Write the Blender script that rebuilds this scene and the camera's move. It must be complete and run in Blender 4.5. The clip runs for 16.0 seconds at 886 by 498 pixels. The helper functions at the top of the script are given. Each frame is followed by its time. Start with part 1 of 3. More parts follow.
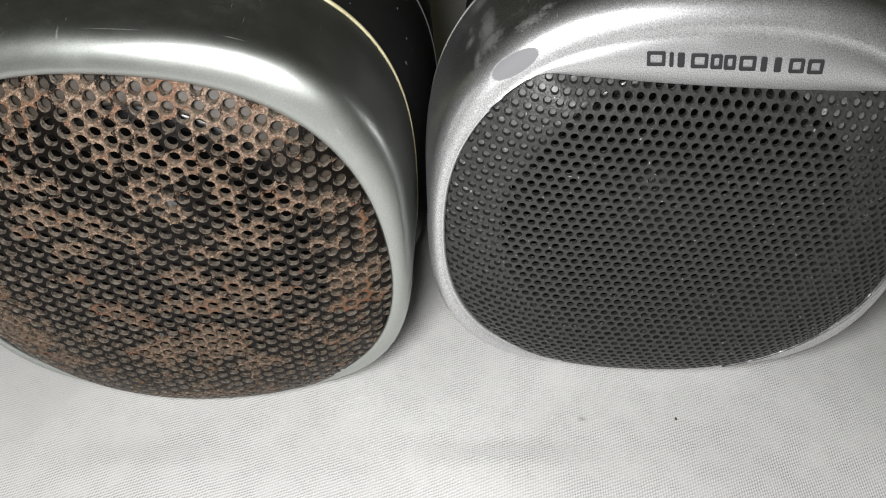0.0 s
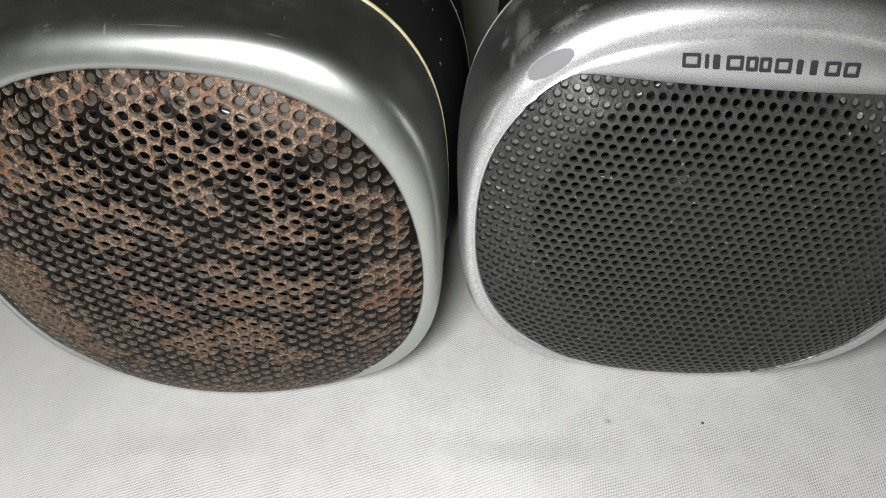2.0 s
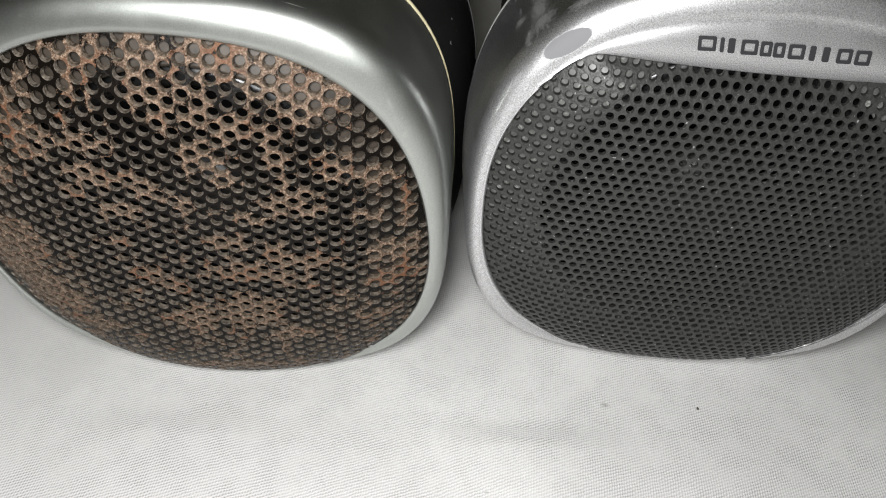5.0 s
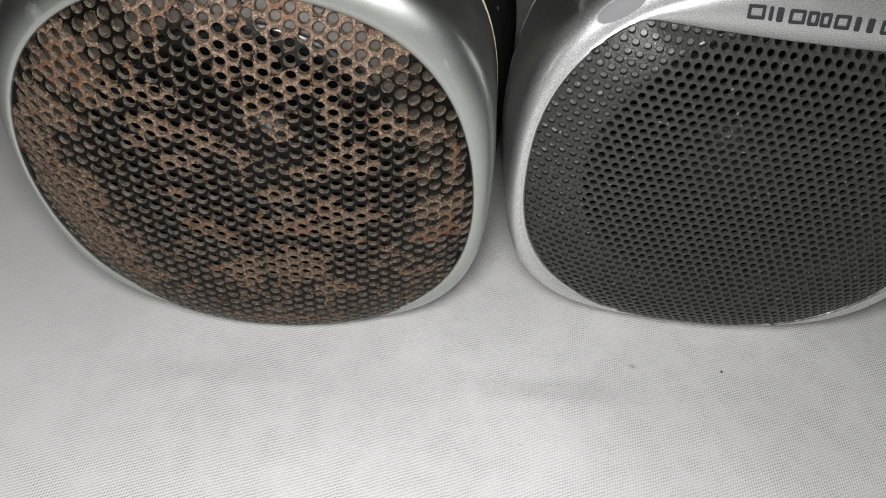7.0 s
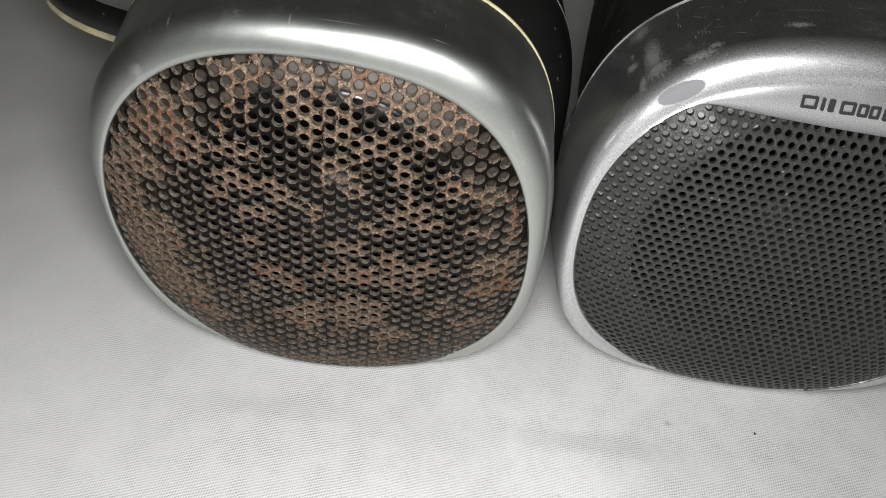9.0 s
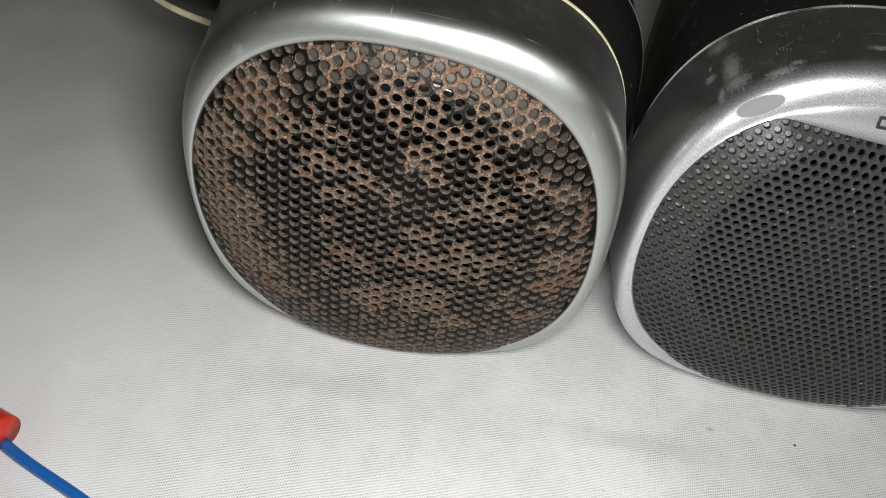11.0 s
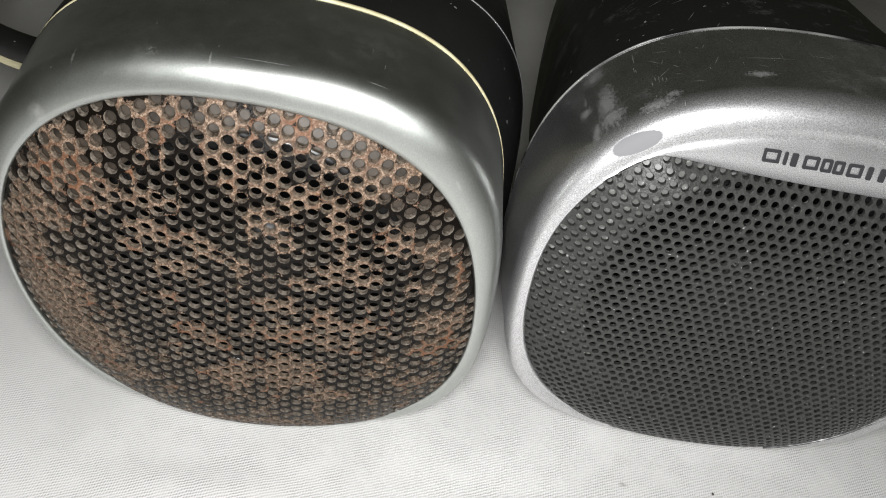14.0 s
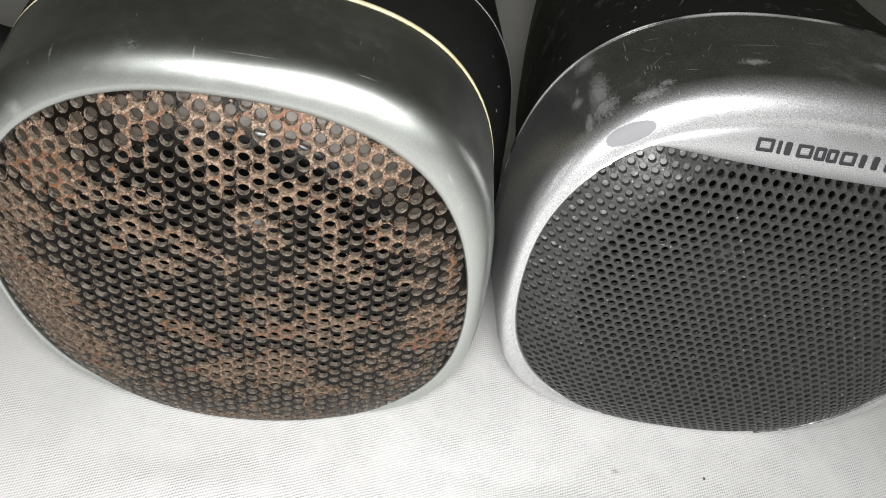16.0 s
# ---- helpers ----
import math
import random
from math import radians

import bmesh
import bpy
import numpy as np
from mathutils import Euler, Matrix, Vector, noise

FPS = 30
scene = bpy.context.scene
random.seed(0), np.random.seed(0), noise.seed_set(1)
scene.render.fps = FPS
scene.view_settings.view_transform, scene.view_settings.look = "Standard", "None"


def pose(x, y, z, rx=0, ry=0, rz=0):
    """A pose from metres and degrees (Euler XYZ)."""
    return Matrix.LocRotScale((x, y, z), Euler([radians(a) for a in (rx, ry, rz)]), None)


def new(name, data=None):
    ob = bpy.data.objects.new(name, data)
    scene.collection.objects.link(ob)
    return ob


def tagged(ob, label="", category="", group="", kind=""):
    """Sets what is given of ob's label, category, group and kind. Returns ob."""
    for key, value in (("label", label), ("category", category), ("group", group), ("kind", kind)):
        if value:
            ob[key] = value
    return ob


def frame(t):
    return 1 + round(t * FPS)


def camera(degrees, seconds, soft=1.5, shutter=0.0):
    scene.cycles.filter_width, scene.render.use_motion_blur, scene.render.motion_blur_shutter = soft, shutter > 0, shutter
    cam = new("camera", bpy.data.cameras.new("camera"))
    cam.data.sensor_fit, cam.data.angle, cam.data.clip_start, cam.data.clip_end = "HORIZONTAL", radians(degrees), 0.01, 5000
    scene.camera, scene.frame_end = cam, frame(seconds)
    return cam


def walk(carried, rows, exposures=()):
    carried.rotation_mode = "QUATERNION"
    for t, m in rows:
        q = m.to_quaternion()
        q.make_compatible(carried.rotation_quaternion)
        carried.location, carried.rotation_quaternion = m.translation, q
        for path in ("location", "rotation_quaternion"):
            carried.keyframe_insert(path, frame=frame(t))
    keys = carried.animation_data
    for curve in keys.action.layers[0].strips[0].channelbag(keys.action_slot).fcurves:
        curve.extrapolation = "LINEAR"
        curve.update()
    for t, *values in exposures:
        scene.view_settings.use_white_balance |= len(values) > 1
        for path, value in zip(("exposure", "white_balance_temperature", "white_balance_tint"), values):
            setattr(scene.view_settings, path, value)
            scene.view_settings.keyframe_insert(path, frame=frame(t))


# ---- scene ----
cam = camera(60.0, 16.0, soft=1.0)
METRES, EYE, TILT, LEAN, TURN = 0.17, 0.1925, -42.0, 0.0, 0.0
ROWS = [
    (0.0, 0.0106, 0.0009, 0.0132, 0.47, -0.73, 0.04),
    (0.5, 0.0253, -0.002, 0.0203, 1.55, -0.72, 0.15),
    (1.0, 0.0297, -0.0017, 0.0176, 1.95, -0.89, -0.15),
    (1.5, 0.0091, 0.0029, 0.002, 1.66, -0.54, -0.76),
    (2.0, -0.0063, -0.0108, 0.0003, 1.94, -0.23, -0.95),
    (2.5, -0.0202, -0.0281, -0.004, 1.1, 0.02, -1.25),
    (3.0, -0.0347, -0.0208, -0.0142, 0.85, -0.22, -1.72),
    (3.2, -0.051, -0.013, -0.0261, 0.3, 0.07, -1.65),
    (5.3, -0.0522, -0.0128, -0.0279, 0.0, -0.72, -2.44),
    (5.5, -0.0637, -0.0135, -0.0247, -0.33, -1.27, -2.47),
    (6.0, -0.0751, -0.0102, -0.0318, -0.42, -1.71, -2.64),
    (6.5, -0.0995, -0.0338, -0.0368, -0.32, -2.08, -3.05),
    (7.0, -0.1229, -0.052, -0.0629, -0.09, -1.96, -3.72),
    (7.5, -0.1572, -0.0872, -0.0358, 0.85, -1.92, -4.52),
    (8.0, -0.1697, -0.0984, -0.0223, 1.07, -1.34, -5.21),
    (8.5, -0.182, -0.1095, -0.0193, 1.01, -0.44, -5.74),
    (9.0, -0.1936, -0.1136, -0.024, 0.97, 0.02, -6.59),
    (9.5, -0.2116, -0.1155, -0.0363, 0.96, -0.03, -7.58),
    (10.0, -0.2443, -0.1931, -0.0688, 1.24, 0.01, -8.98),
    (10.2, -0.264, -0.2001, -0.0528, 1.76, -0.33, -10.22),
    (12.3, -0.29, -0.062, -0.058, 1.5, 0.83, -10.8),
    (12.5, -0.263, -0.0496, -0.0465, 0.23, 0.87, -10.59),
    (13.0, -0.1731, -0.0356, 0.0124, -1.8, 1.74, -7.79),
    (13.5, -0.1754, -0.0254, 0.0244, -2.23, 1.74, -7.15),
    (14.0, -0.1805, -0.0218, 0.0308, -2.47, 1.96, -6.79),
    (14.5, -0.1897, -0.0105, 0.0248, -2.61, 1.95, -6.73),
    (15.0, -0.1861, -0.0455, 0.0529, -2.27, 2.21, -6.06),
    (15.5, -0.1842, -0.0534, 0.0756, -2.61, 1.97, -5.67),
    (16.0, -0.1964, -0.0067, 0.0497, -3.85, 0.53, -5.91),
]
walk(cam, [(t, pose(0, 0, EYE, TILT, LEAN, TURN) @ pose(METRES * x, METRES * y, METRES * z, 90 + pitch, roll, yaw)) for t, x, y, z, yaw, pitch, roll in ROWS],
     [(0.0, -0.05), (3.0, -0.07), (5.5, -0.1), (7.0, -0.36), (8.0, -0.22), (8.5, -0.18), (10.0, -0.15), (12.3, -0.28), (12.5, -0.16), (13.0, 0.08), (14.0, 0.12), (14.5, 0.12), (15.0, 0.1), (15.5, 0.28), (16.0, 0.3)])

# ---- light ----
world = bpy.data.worlds.new("world")
scene.world = world
world.use_nodes = True
world.node_tree.nodes["Background"].inputs["Color"].default_value = (0.95, 0.94, 0.62, 1)
world.node_tree.nodes["Background"].inputs["Strength"].default_value = 0.019

lamp_data = bpy.data.lights.new("torch", "POINT")
lamp_data.energy, lamp_data.shadow_soft_size, lamp_data.color = 2.95, 0.028, (0.985, 0.985, 0.98)
torch = new("torch", lamp_data)
torch.location = (-0.031, -0.011, 0.206)


# ---- materials ----
def material(name, color, rough=0.5, metal=0.0):
    m = bpy.data.materials.new(name)
    m.use_nodes = True
    b = m.node_tree.nodes["Principled BSDF"]
    b.inputs["Base Color"].default_value = (*color, 1)
    b.inputs["Roughness"].default_value = rough
    b.inputs["Metallic"].default_value = metal
    return m, m.node_tree.nodes, m.node_tree.links, b


def coords(nodes):
    return nodes.new("ShaderNodeTexCoord").outputs["Object"]


def noise_node(nodes, links, vec, scale, detail=3.0, rough=0.55):
    n = nodes.new("ShaderNodeTexNoise")
    n.inputs["Scale"].default_value = scale
    n.inputs["Detail"].default_value = detail
    n.inputs["Roughness"].default_value = rough
    links.new(vec, n.inputs["Vector"])
    return n.outputs["Fac"]


def ramp(nodes, links, fac, stops):
    r = nodes.new("ShaderNodeValToRGB")
    e = r.color_ramp.elements
    while len(e) < len(stops):
        e.new(0.5)
    for el, (p, c) in zip(e, stops):
        el.position = p
        el.color = (*c, 1) if len(c) == 3 else c
    links.new(fac, r.inputs["Fac"])
    return r.outputs["Color"]


def math_node(nodes, links, op, a, b=None, clamp=False):
    n = nodes.new("ShaderNodeMath")
    n.operation, n.use_clamp = op, clamp
    for i, v in enumerate((a, b)):
        if v is None:
            continue
        if isinstance(v, (int, float)):
            n.inputs[i].default_value = v
        else:
            links.new(v, n.inputs[i])
    return n.outputs[0]


def mix(nodes, links, fac, a, b):
    n = nodes.new("ShaderNodeMix")
    n.data_type = "RGBA"
    links.new(fac, n.inputs["Factor"])
    for key, v in (("A", a), ("B", b)):
        socket = [s for s in n.inputs if s.name == key and s.type == "RGBA"][0]
        if isinstance(v, tuple):
            socket.default_value = (*v, 1)
        else:
            links.new(v, socket)
    return [s for s in n.outputs if s.type == "RGBA"][0]


def bump(nodes, links, height, b, strength, distance):
    n = nodes.new("ShaderNodeBump")
    n.inputs["Strength"].default_value = strength
    n.inputs["Distance"].default_value = distance
    links.new(height, n.inputs["Height"])
    links.new(n.outputs["Normal"], b.inputs["Normal"])


def marks(nodes, links, vec, spots, ragged=0.7, soft=0.25):
    """A mask of small ellipsoid marks: (centre, radii, turn about y), with ragged edges."""
    rag = math_node(nodes, links, "MULTIPLY", noise_node(nodes, links, vec, 1400, 2), ragged)
    total = None
    for centre, radii, turn_y, *axis in spots:
        sub = nodes.new("ShaderNodeVectorMath")
        sub.operation = "SUBTRACT"
        links.new(vec, sub.inputs[0])
        sub.inputs[1].default_value = centre
        rot = nodes.new("ShaderNodeVectorRotate")
        rot.rotation_type = axis[0] if axis else "Y_AXIS"
        rot.inputs["Angle"].default_value = radians(turn_y)
        links.new(sub.outputs[0], rot.inputs["Vector"])
        div = nodes.new("ShaderNodeVectorMath")
        div.operation = "DIVIDE"
        links.new(rot.outputs[0], div.inputs[0])
        div.inputs[1].default_value = radii
        far = nodes.new("ShaderNodeVectorMath")
        far.operation = "LENGTH"
        links.new(div.outputs[0], far.inputs[0])
        gap = math_node(nodes, links, "SUBTRACT", 1.0 + ragged / 2, math_node(nodes, links, "ADD", far.outputs["Value"], rag))
        hit = math_node(nodes, links, "DIVIDE", gap, soft, clamp=True)
        total = hit if total is None else math_node(nodes, links, "MAXIMUM", total, hit)
    return total


def scratches(nodes, links, vec, turn_deg, amount):
    """Fine straight scratches along one direction."""
    turn = nodes.new("ShaderNodeMapping")
    turn.inputs["Rotation"].default_value = (0.3, turn_deg * 0.01, radians(turn_deg))
    turn.inputs["Scale"].default_value = (2600, 160, 800)
    links.new(vec, turn.inputs["Vector"])
    fine = noise_node(nodes, links, turn.outputs["Vector"], 1.0, 1)
    place = noise_node(nodes, links, vec, 55, 2)
    return math_node(nodes, links, "MULTIPLY", math_node(nodes, links, "GREATER_THAN", fine, 0.80 - amount), math_node(nodes, links, "GREATER_THAN", place, 0.52))


def silver(name, color, rough, flake, scuffs, worn, dull, fine=2600, relief=0.08, hairs=(), textured=0.0):
    m, n, l, b = material(name, color, rough, 1.0)
    v = coords(n)
    grain = noise_node(n, l, v, fine, 2)
    wear = noise_node(n, l, v, 60, 5, 0.7)
    tone = ramp(n, l, grain, [(0.3, tuple(c * (1 - flake) for c in color)), (0.7, tuple(min(1, c * (1 + flake)) for c in color))])
    spots = ramp(n, l, wear, [(0.60, (0, 0, 0)), (0.74, (scuffs, scuffs, scuffs))])
    light = math_node(n, l, "MAXIMUM", math_node(n, l, "MULTIPLY", marks(n, l, v, worn, 1.6, 0.8), 0.75), math_node(n, l, "MAXIMUM", scratches(n, l, v, 25, scuffs * 0.04), scratches(n, l, v, -50, scuffs * 0.05)))
    if hairs:
        light = math_node(n, l, "MAXIMUM", light, math_node(n, l, "MULTIPLY", marks(n, l, v, hairs, 0.9, 1.0), 0.8))
    tone = mix(n, l, spots, tone, (0.62, 0.63, 0.62))
    tone = mix(n, l, math_node(n, l, "MULTIPLY", light, 0.6), tone, (0.50, 0.50, 0.47))
    pale = math_node(n, l, "MAXIMUM", math_node(n, l, "MULTIPLY", light, 0.45), math_node(n, l, "MULTIPLY", ramp(n, l, wear, [(0.56, (0, 0, 0)), (0.70, (1, 1, 1))]), scuffs))
    if dull:
        bare = marks(n, l, v, dull, 0.15, 0.08)
        tone = mix(n, l, bare, tone, (0.22, 0.22, 0.23))
        pale = math_node(n, l, "MAXIMUM", pale, math_node(n, l, "MULTIPLY", bare, 1.0))
    l.new(tone, b.inputs["Base Color"])
    metal = ramp(n, l, pale, [(0.0, (1.0,) * 3), (1.0, (0.30,) * 3)])
    gloss = ramp(n, l, wear, [(0.3, (rough - 0.02,) * 3), (0.75, (rough + 0.06,) * 3)])
    if textured:
        # sprayed texture on the front rim, smooth on the sides
        xyz = n.new("ShaderNodeSeparateXYZ")
        l.new(v, xyz.inputs["Vector"])
        front = ramp(n, l, math_node(n, l, "MULTIPLY", xyz.outputs["Y"], 50.0), [(0.06, (1, 1, 1)), (0.36, (0, 0, 0))])
        metal = math_node(n, l, "SUBTRACT", metal, math_node(n, l, "MULTIPLY", front, textured), clamp=True)
        gloss = math_node(n, l, "ADD", gloss, math_node(n, l, "MULTIPLY", front, 0.06))
    l.new(metal, b.inputs["Metallic"])
    if dull:
        gloss = mix(n, l, bare, gloss, (0.8, 0.8, 0.8))
    l.new(gloss, b.inputs["Roughness"])
    bump(n, l, grain, b, relief, 0.0002)
    return m


hair = random.Random(11)
silver_smooth = silver("silver_paint_smooth", (0.51, 0.53, 0.505), 0.38, 0.10, 0.03,
                       [((-0.0187, 0.0045, 0.1205), (0.0022, 0.002, 0.003), 0), ((-0.0430, 0.0015, 0.1075), (0.0020, 0.004, 0.0022), 20), ((0.0468, 0.0020, 0.0998), (0.0005, 0.006, 0.0020), 25), ((0.0503, 0.0020, 0.0922), (0.0005, 0.006, 0.0018), -20), ((0.0488, 0.0020, 0.0950), (0.0004, 0.006, 0.0012), 40), ((0.0516, 0.0020, 0.0867), (0.0005, 0.006, 0.0015), 10), ((0.057, 0.0050, 0.048), (0.0008, 0.003, 0.0006), 0)], [], 3600, 0.08,
                       [((-0.0350, 0.0048, 0.1172), (0.0004, 0.0026, 0.004), 0), ((-0.0068, 0.0030, 0.1222), (0.0003, 0.0018, 0.004), 0), ((0.0030, 0.0040, 0.1216), (0.0080, 0.00018, 0.003), 5), ((0.0270, 0.0050, 0.1190), (0.0030, 0.0002, 0.003), 0), ((0.0545, 0.005, 0.078), (0.0016, 0.0006, 0.0004), 50)])
silver_grainy = silver("silver_paint_grainy", (0.68, 0.68, 0.69), 0.345, 0.34, 0.06,
                       [((-0.0482, 0.0165, 0.1130), (0.0022, 0.0085, 0.006), 0), ((-0.0475, 0.0095, 0.1127), (0.0034, 0.0040, 0.006), 0), ((-0.0505, 0.0080, 0.1090), (0.0010, 0.0035, 0.004), 0), ((-0.0503, 0.0300, 0.1133), (0.0026, 0.0040, 0.006), 0), ((-0.0390, 0.0068, 0.1187), (0.0045, 0.0022, 0.005), 0), ((-0.0360, 0.0085, 0.1200), (0.0022, 0.0018, 0.005), 0), ((-0.0521, 0.0177, 0.1086), (0.0012, 0.0022, 0.004), 0), ((0.012, 0.016, 0.130), (0.0030, 0.002, 0.006), 0), ((-0.018, 0.012, 0.128), (0.0035, 0.0015, 0.006), 0)],
                       [((-0.0428, 0.0040, 0.1127), (0.0063, 0.012, 0.0021), 36)], 3600, 0.18,
                       [((-0.0397 + 0.0007 * k, 0.0150 + 0.0006 * ((k * 3) % 4), 0.1198), (0.00014, 0.0011 + 0.0003 * (k % 3), 0.004), 0) for k in range(5)]
                       + [((-0.0423, 0.0281, 0.1198), (0.00016, 0.0025, 0.004), 0), ((-0.0330, 0.0250, 0.122), (0.0002, 0.0016, 0.004), 0), ((-0.015, 0.0190, 0.1300), (0.0075, 0.00016, 0.006), 0), ((-0.002, 0.0215, 0.1300), (0.0030, 0.00016, 0.006), 0), ((-0.052, 0.0220, 0.109), (0.0003, 0.0020, 0.003), 0)]
                       + [((hair.uniform(-0.045, 0.045), hair.uniform(0.011, 0.031), 0.124), (0.00012, hair.uniform(0.0006, 0.0026), 0.012), hair.uniform(-80, 80), "Z_AXIS") for k in range(34)], 0.12)


def black_plastic(name, scuff, start, hairs=0):
    m, n, l, b = material(name, (0.012, 0.012, 0.012), 0.32)
    v = coords(n)
    w = noise_node(n, l, v, 90, 6, 0.75)
    worn_tone = mix(n, l, ramp(n, l, w, [(start, (0, 0, 0)), (start + 0.16, (scuff,) * 3)]), (0.012, 0.012, 0.012), (0.12, 0.12, 0.12))
    specks = ramp(n, l, noise_node(n, l, v, 420, 2, 0.5), [(0.735, (0, 0, 0)), (0.76, (0.8, 0.8, 0.8))])
    lines = math_node(n, l, "MULTIPLY", scratches(n, l, v, 15, 0.02), scuff)
    if hairs:
        fine = [((hair.uniform(-0.045, 0.045), hair.uniform(0.037, 0.085), 0.124), (0.00013, hair.uniform(0.0008, 0.0032), 0.012), hair.uniform(-80, 80), "Z_AXIS") for k in range(hairs)]
        lines = math_node(n, l, "MAXIMUM", lines, math_node(n, l, "MULTIPLY", marks(n, l, v, fine, 0.9, 1.0), 0.7))
    l.new(mix(n, l, math_node(n, l, "MAXIMUM", specks, lines), worn_tone, (0.34, 0.34, 0.33)), b.inputs["Base Color"])
    l.new(ramp(n, l, w, [(0.3, (0.28,) * 3), (0.75, (0.5,) * 3)]), b.inputs["Roughness"])
    return m


case_black = black_plastic("black_case_plastic", 0.15, 0.70)
case_scuffed = black_plastic("scuffed_case_plastic", 0.6, 0.56, 24)
cream, cn, cl, cb = material("cream_rubber", (0.62, 0.57, 0.36), 0.6)
cl.new(ramp(cn, cl, noise_node(cn, cl, coords(cn), 150, 4), [(0.3, (0.45, 0.40, 0.22)), (0.65, (0.68, 0.63, 0.42))]), cb.inputs["Base Color"])
lip_highlight = material("painted_lip_highlight", (0.32, 0.32, 0.32), 0.45, 0.8)[0]
# near-black seam with paler grey patches by noise
seam_dark, on, ol, o_b = material("patchy_seam", (0.05, 0.05, 0.05), 0.4, 0.3)
ol.new(ramp(on, ol, noise_node(on, ol, coords(on), 40, 2), [(0.52, (0.012, 0.012, 0.012)), (0.66, (0.26, 0.26, 0.25))]), o_b.inputs["Base Color"])
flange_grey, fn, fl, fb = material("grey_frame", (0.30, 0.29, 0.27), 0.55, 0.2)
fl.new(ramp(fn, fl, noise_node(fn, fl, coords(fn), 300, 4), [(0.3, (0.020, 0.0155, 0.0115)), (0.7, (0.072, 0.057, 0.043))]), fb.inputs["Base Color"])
# rusty hole walls; paler than the black paint to put their lit rims in colour
hole_wall, hn, hl, hb = material("hole_wall", (0.10, 0.08, 0.065), 0.42)
hb.inputs["Specular IOR Level"].default_value = 0.35
wall_rust = hn.new("ShaderNodeAttribute")
wall_rust.attribute_name = "rust"
wall_grain = noise_node(hn, hl, coords(hn), 900, 5, 0.75)
wall_dark = ramp(hn, hl, wall_grain, [(0.38, (0.030, 0.025, 0.020)), (0.64, (0.205, 0.176, 0.145))])
wall_brown = ramp(hn, hl, wall_grain, [(0.38, (0.032, 0.024, 0.017)), (0.64, (0.210, 0.164, 0.124))])
hl.new(mix(hn, hl, ramp(hn, hl, wall_rust.outputs["Fac"], [(0.40, (0, 0, 0)), (0.60, (1, 1, 1))]), wall_dark, wall_brown), hb.inputs["Base Color"])
cone_black, _, _, kb = material("black_cone_paper", (0.006, 0.006, 0.006), 0.9)
kb.inputs["Specular IOR Level"].default_value = 0.05
rubber_gloss, un, ul, ub = material("glossy_rubber", (0.006, 0.006, 0.006), 0.2)
ul.new(ramp(un, ul, noise_node(un, ul, coords(un), 350, 3), [(0.35, (0.14,) * 3), (0.70, (0.45,) * 3)]), ub.inputs["Roughness"])
print_dark = material("dark_print", (0.022, 0.022, 0.025), 0.6)[0]

dusty_back, dn, dl, db = material("dusty_black_cap", (0.03, 0.03, 0.03), 0.34)
db.inputs["Specular IOR Level"].default_value = 0.45
dust_patches = noise_node(dn, dl, coords(dn), 240, 3, 0.6)
dl.new(ramp(dn, dl, dust_patches, [(0.40, (0.006, 0.0055, 0.005)), (0.60, (0.014, 0.013, 0.011)), (0.75, (0.05, 0.045, 0.04))]), db.inputs["Base Color"])

# the frame's own dark grey, with its sparkles painted in as bright noise flecks
flange_dark, qn, ql, qb = material("dark_grey_frame", (0.06, 0.06, 0.058), 0.42)
ql.new(ramp(qn, ql, noise_node(qn, ql, coords(qn), 420, 3, 0.7), [(0.35, (0.075, 0.075, 0.072)), (0.60, (0.130, 0.130, 0.124)), (0.74, (0.45, 0.45, 0.43))]), qb.inputs["Base Color"])

# rusted grille: black paint where it still holds, brown rust elsewhere
rust_metal, rn, rl, rb = material("rusted_black_grille", (0.02, 0.02, 0.02), 0.4)
rv = coords(rn)
at = rn.new("ShaderNodeAttribute")
at.attribute_name = "rust"
edge = math_node(rn, rl, "ADD", at.outputs["Fac"], math_node(rn, rl, "MULTIPLY", math_node(rn, rl, "SUBTRACT", noise_node(rn, rl, rv, 520, 6, 0.8), 0.5), 1.0))
mask = ramp(rn, rl, edge, [(0.515, (0, 0, 0)), (0.555, (1, 1, 1))])
brown = ramp(rn, rl, noise_node(rn, rl, rv, 1500, 5, 0.8), [(0.34, (0.030, 0.020, 0.013)), (0.5, (0.130, 0.086, 0.060)), (0.66, (0.40, 0.298, 0.222))])
red = ramp(rn, rl, noise_node(rn, rl, rv, 110, 3, 0.6), [(0.52, (0, 0, 0)), (0.68, (0.75, 0.75, 0.75))])
brown = mix(rn, rl, red, brown, (0.16, 0.066, 0.032))
rl.new(mix(rn, rl, mask, (0.0045, 0.0033, 0.0024), brown), rb.inputs["Base Color"])
rb.inputs["Specular IOR Level"].default_value = 0.13
rl.new(ramp(rn, rl, mask, [(0, (0.30,) * 3), (1, (0.45,) * 3)]), rb.inputs["Roughness"])
bump(rn, rl, math_node(rn, rl, "ADD", math_node(rn, rl, "MULTIPLY", mask, 0.6), noise_node(rn, rl, rv, 1500, 4, 0.7)), rb, 0.6, 0.0003)

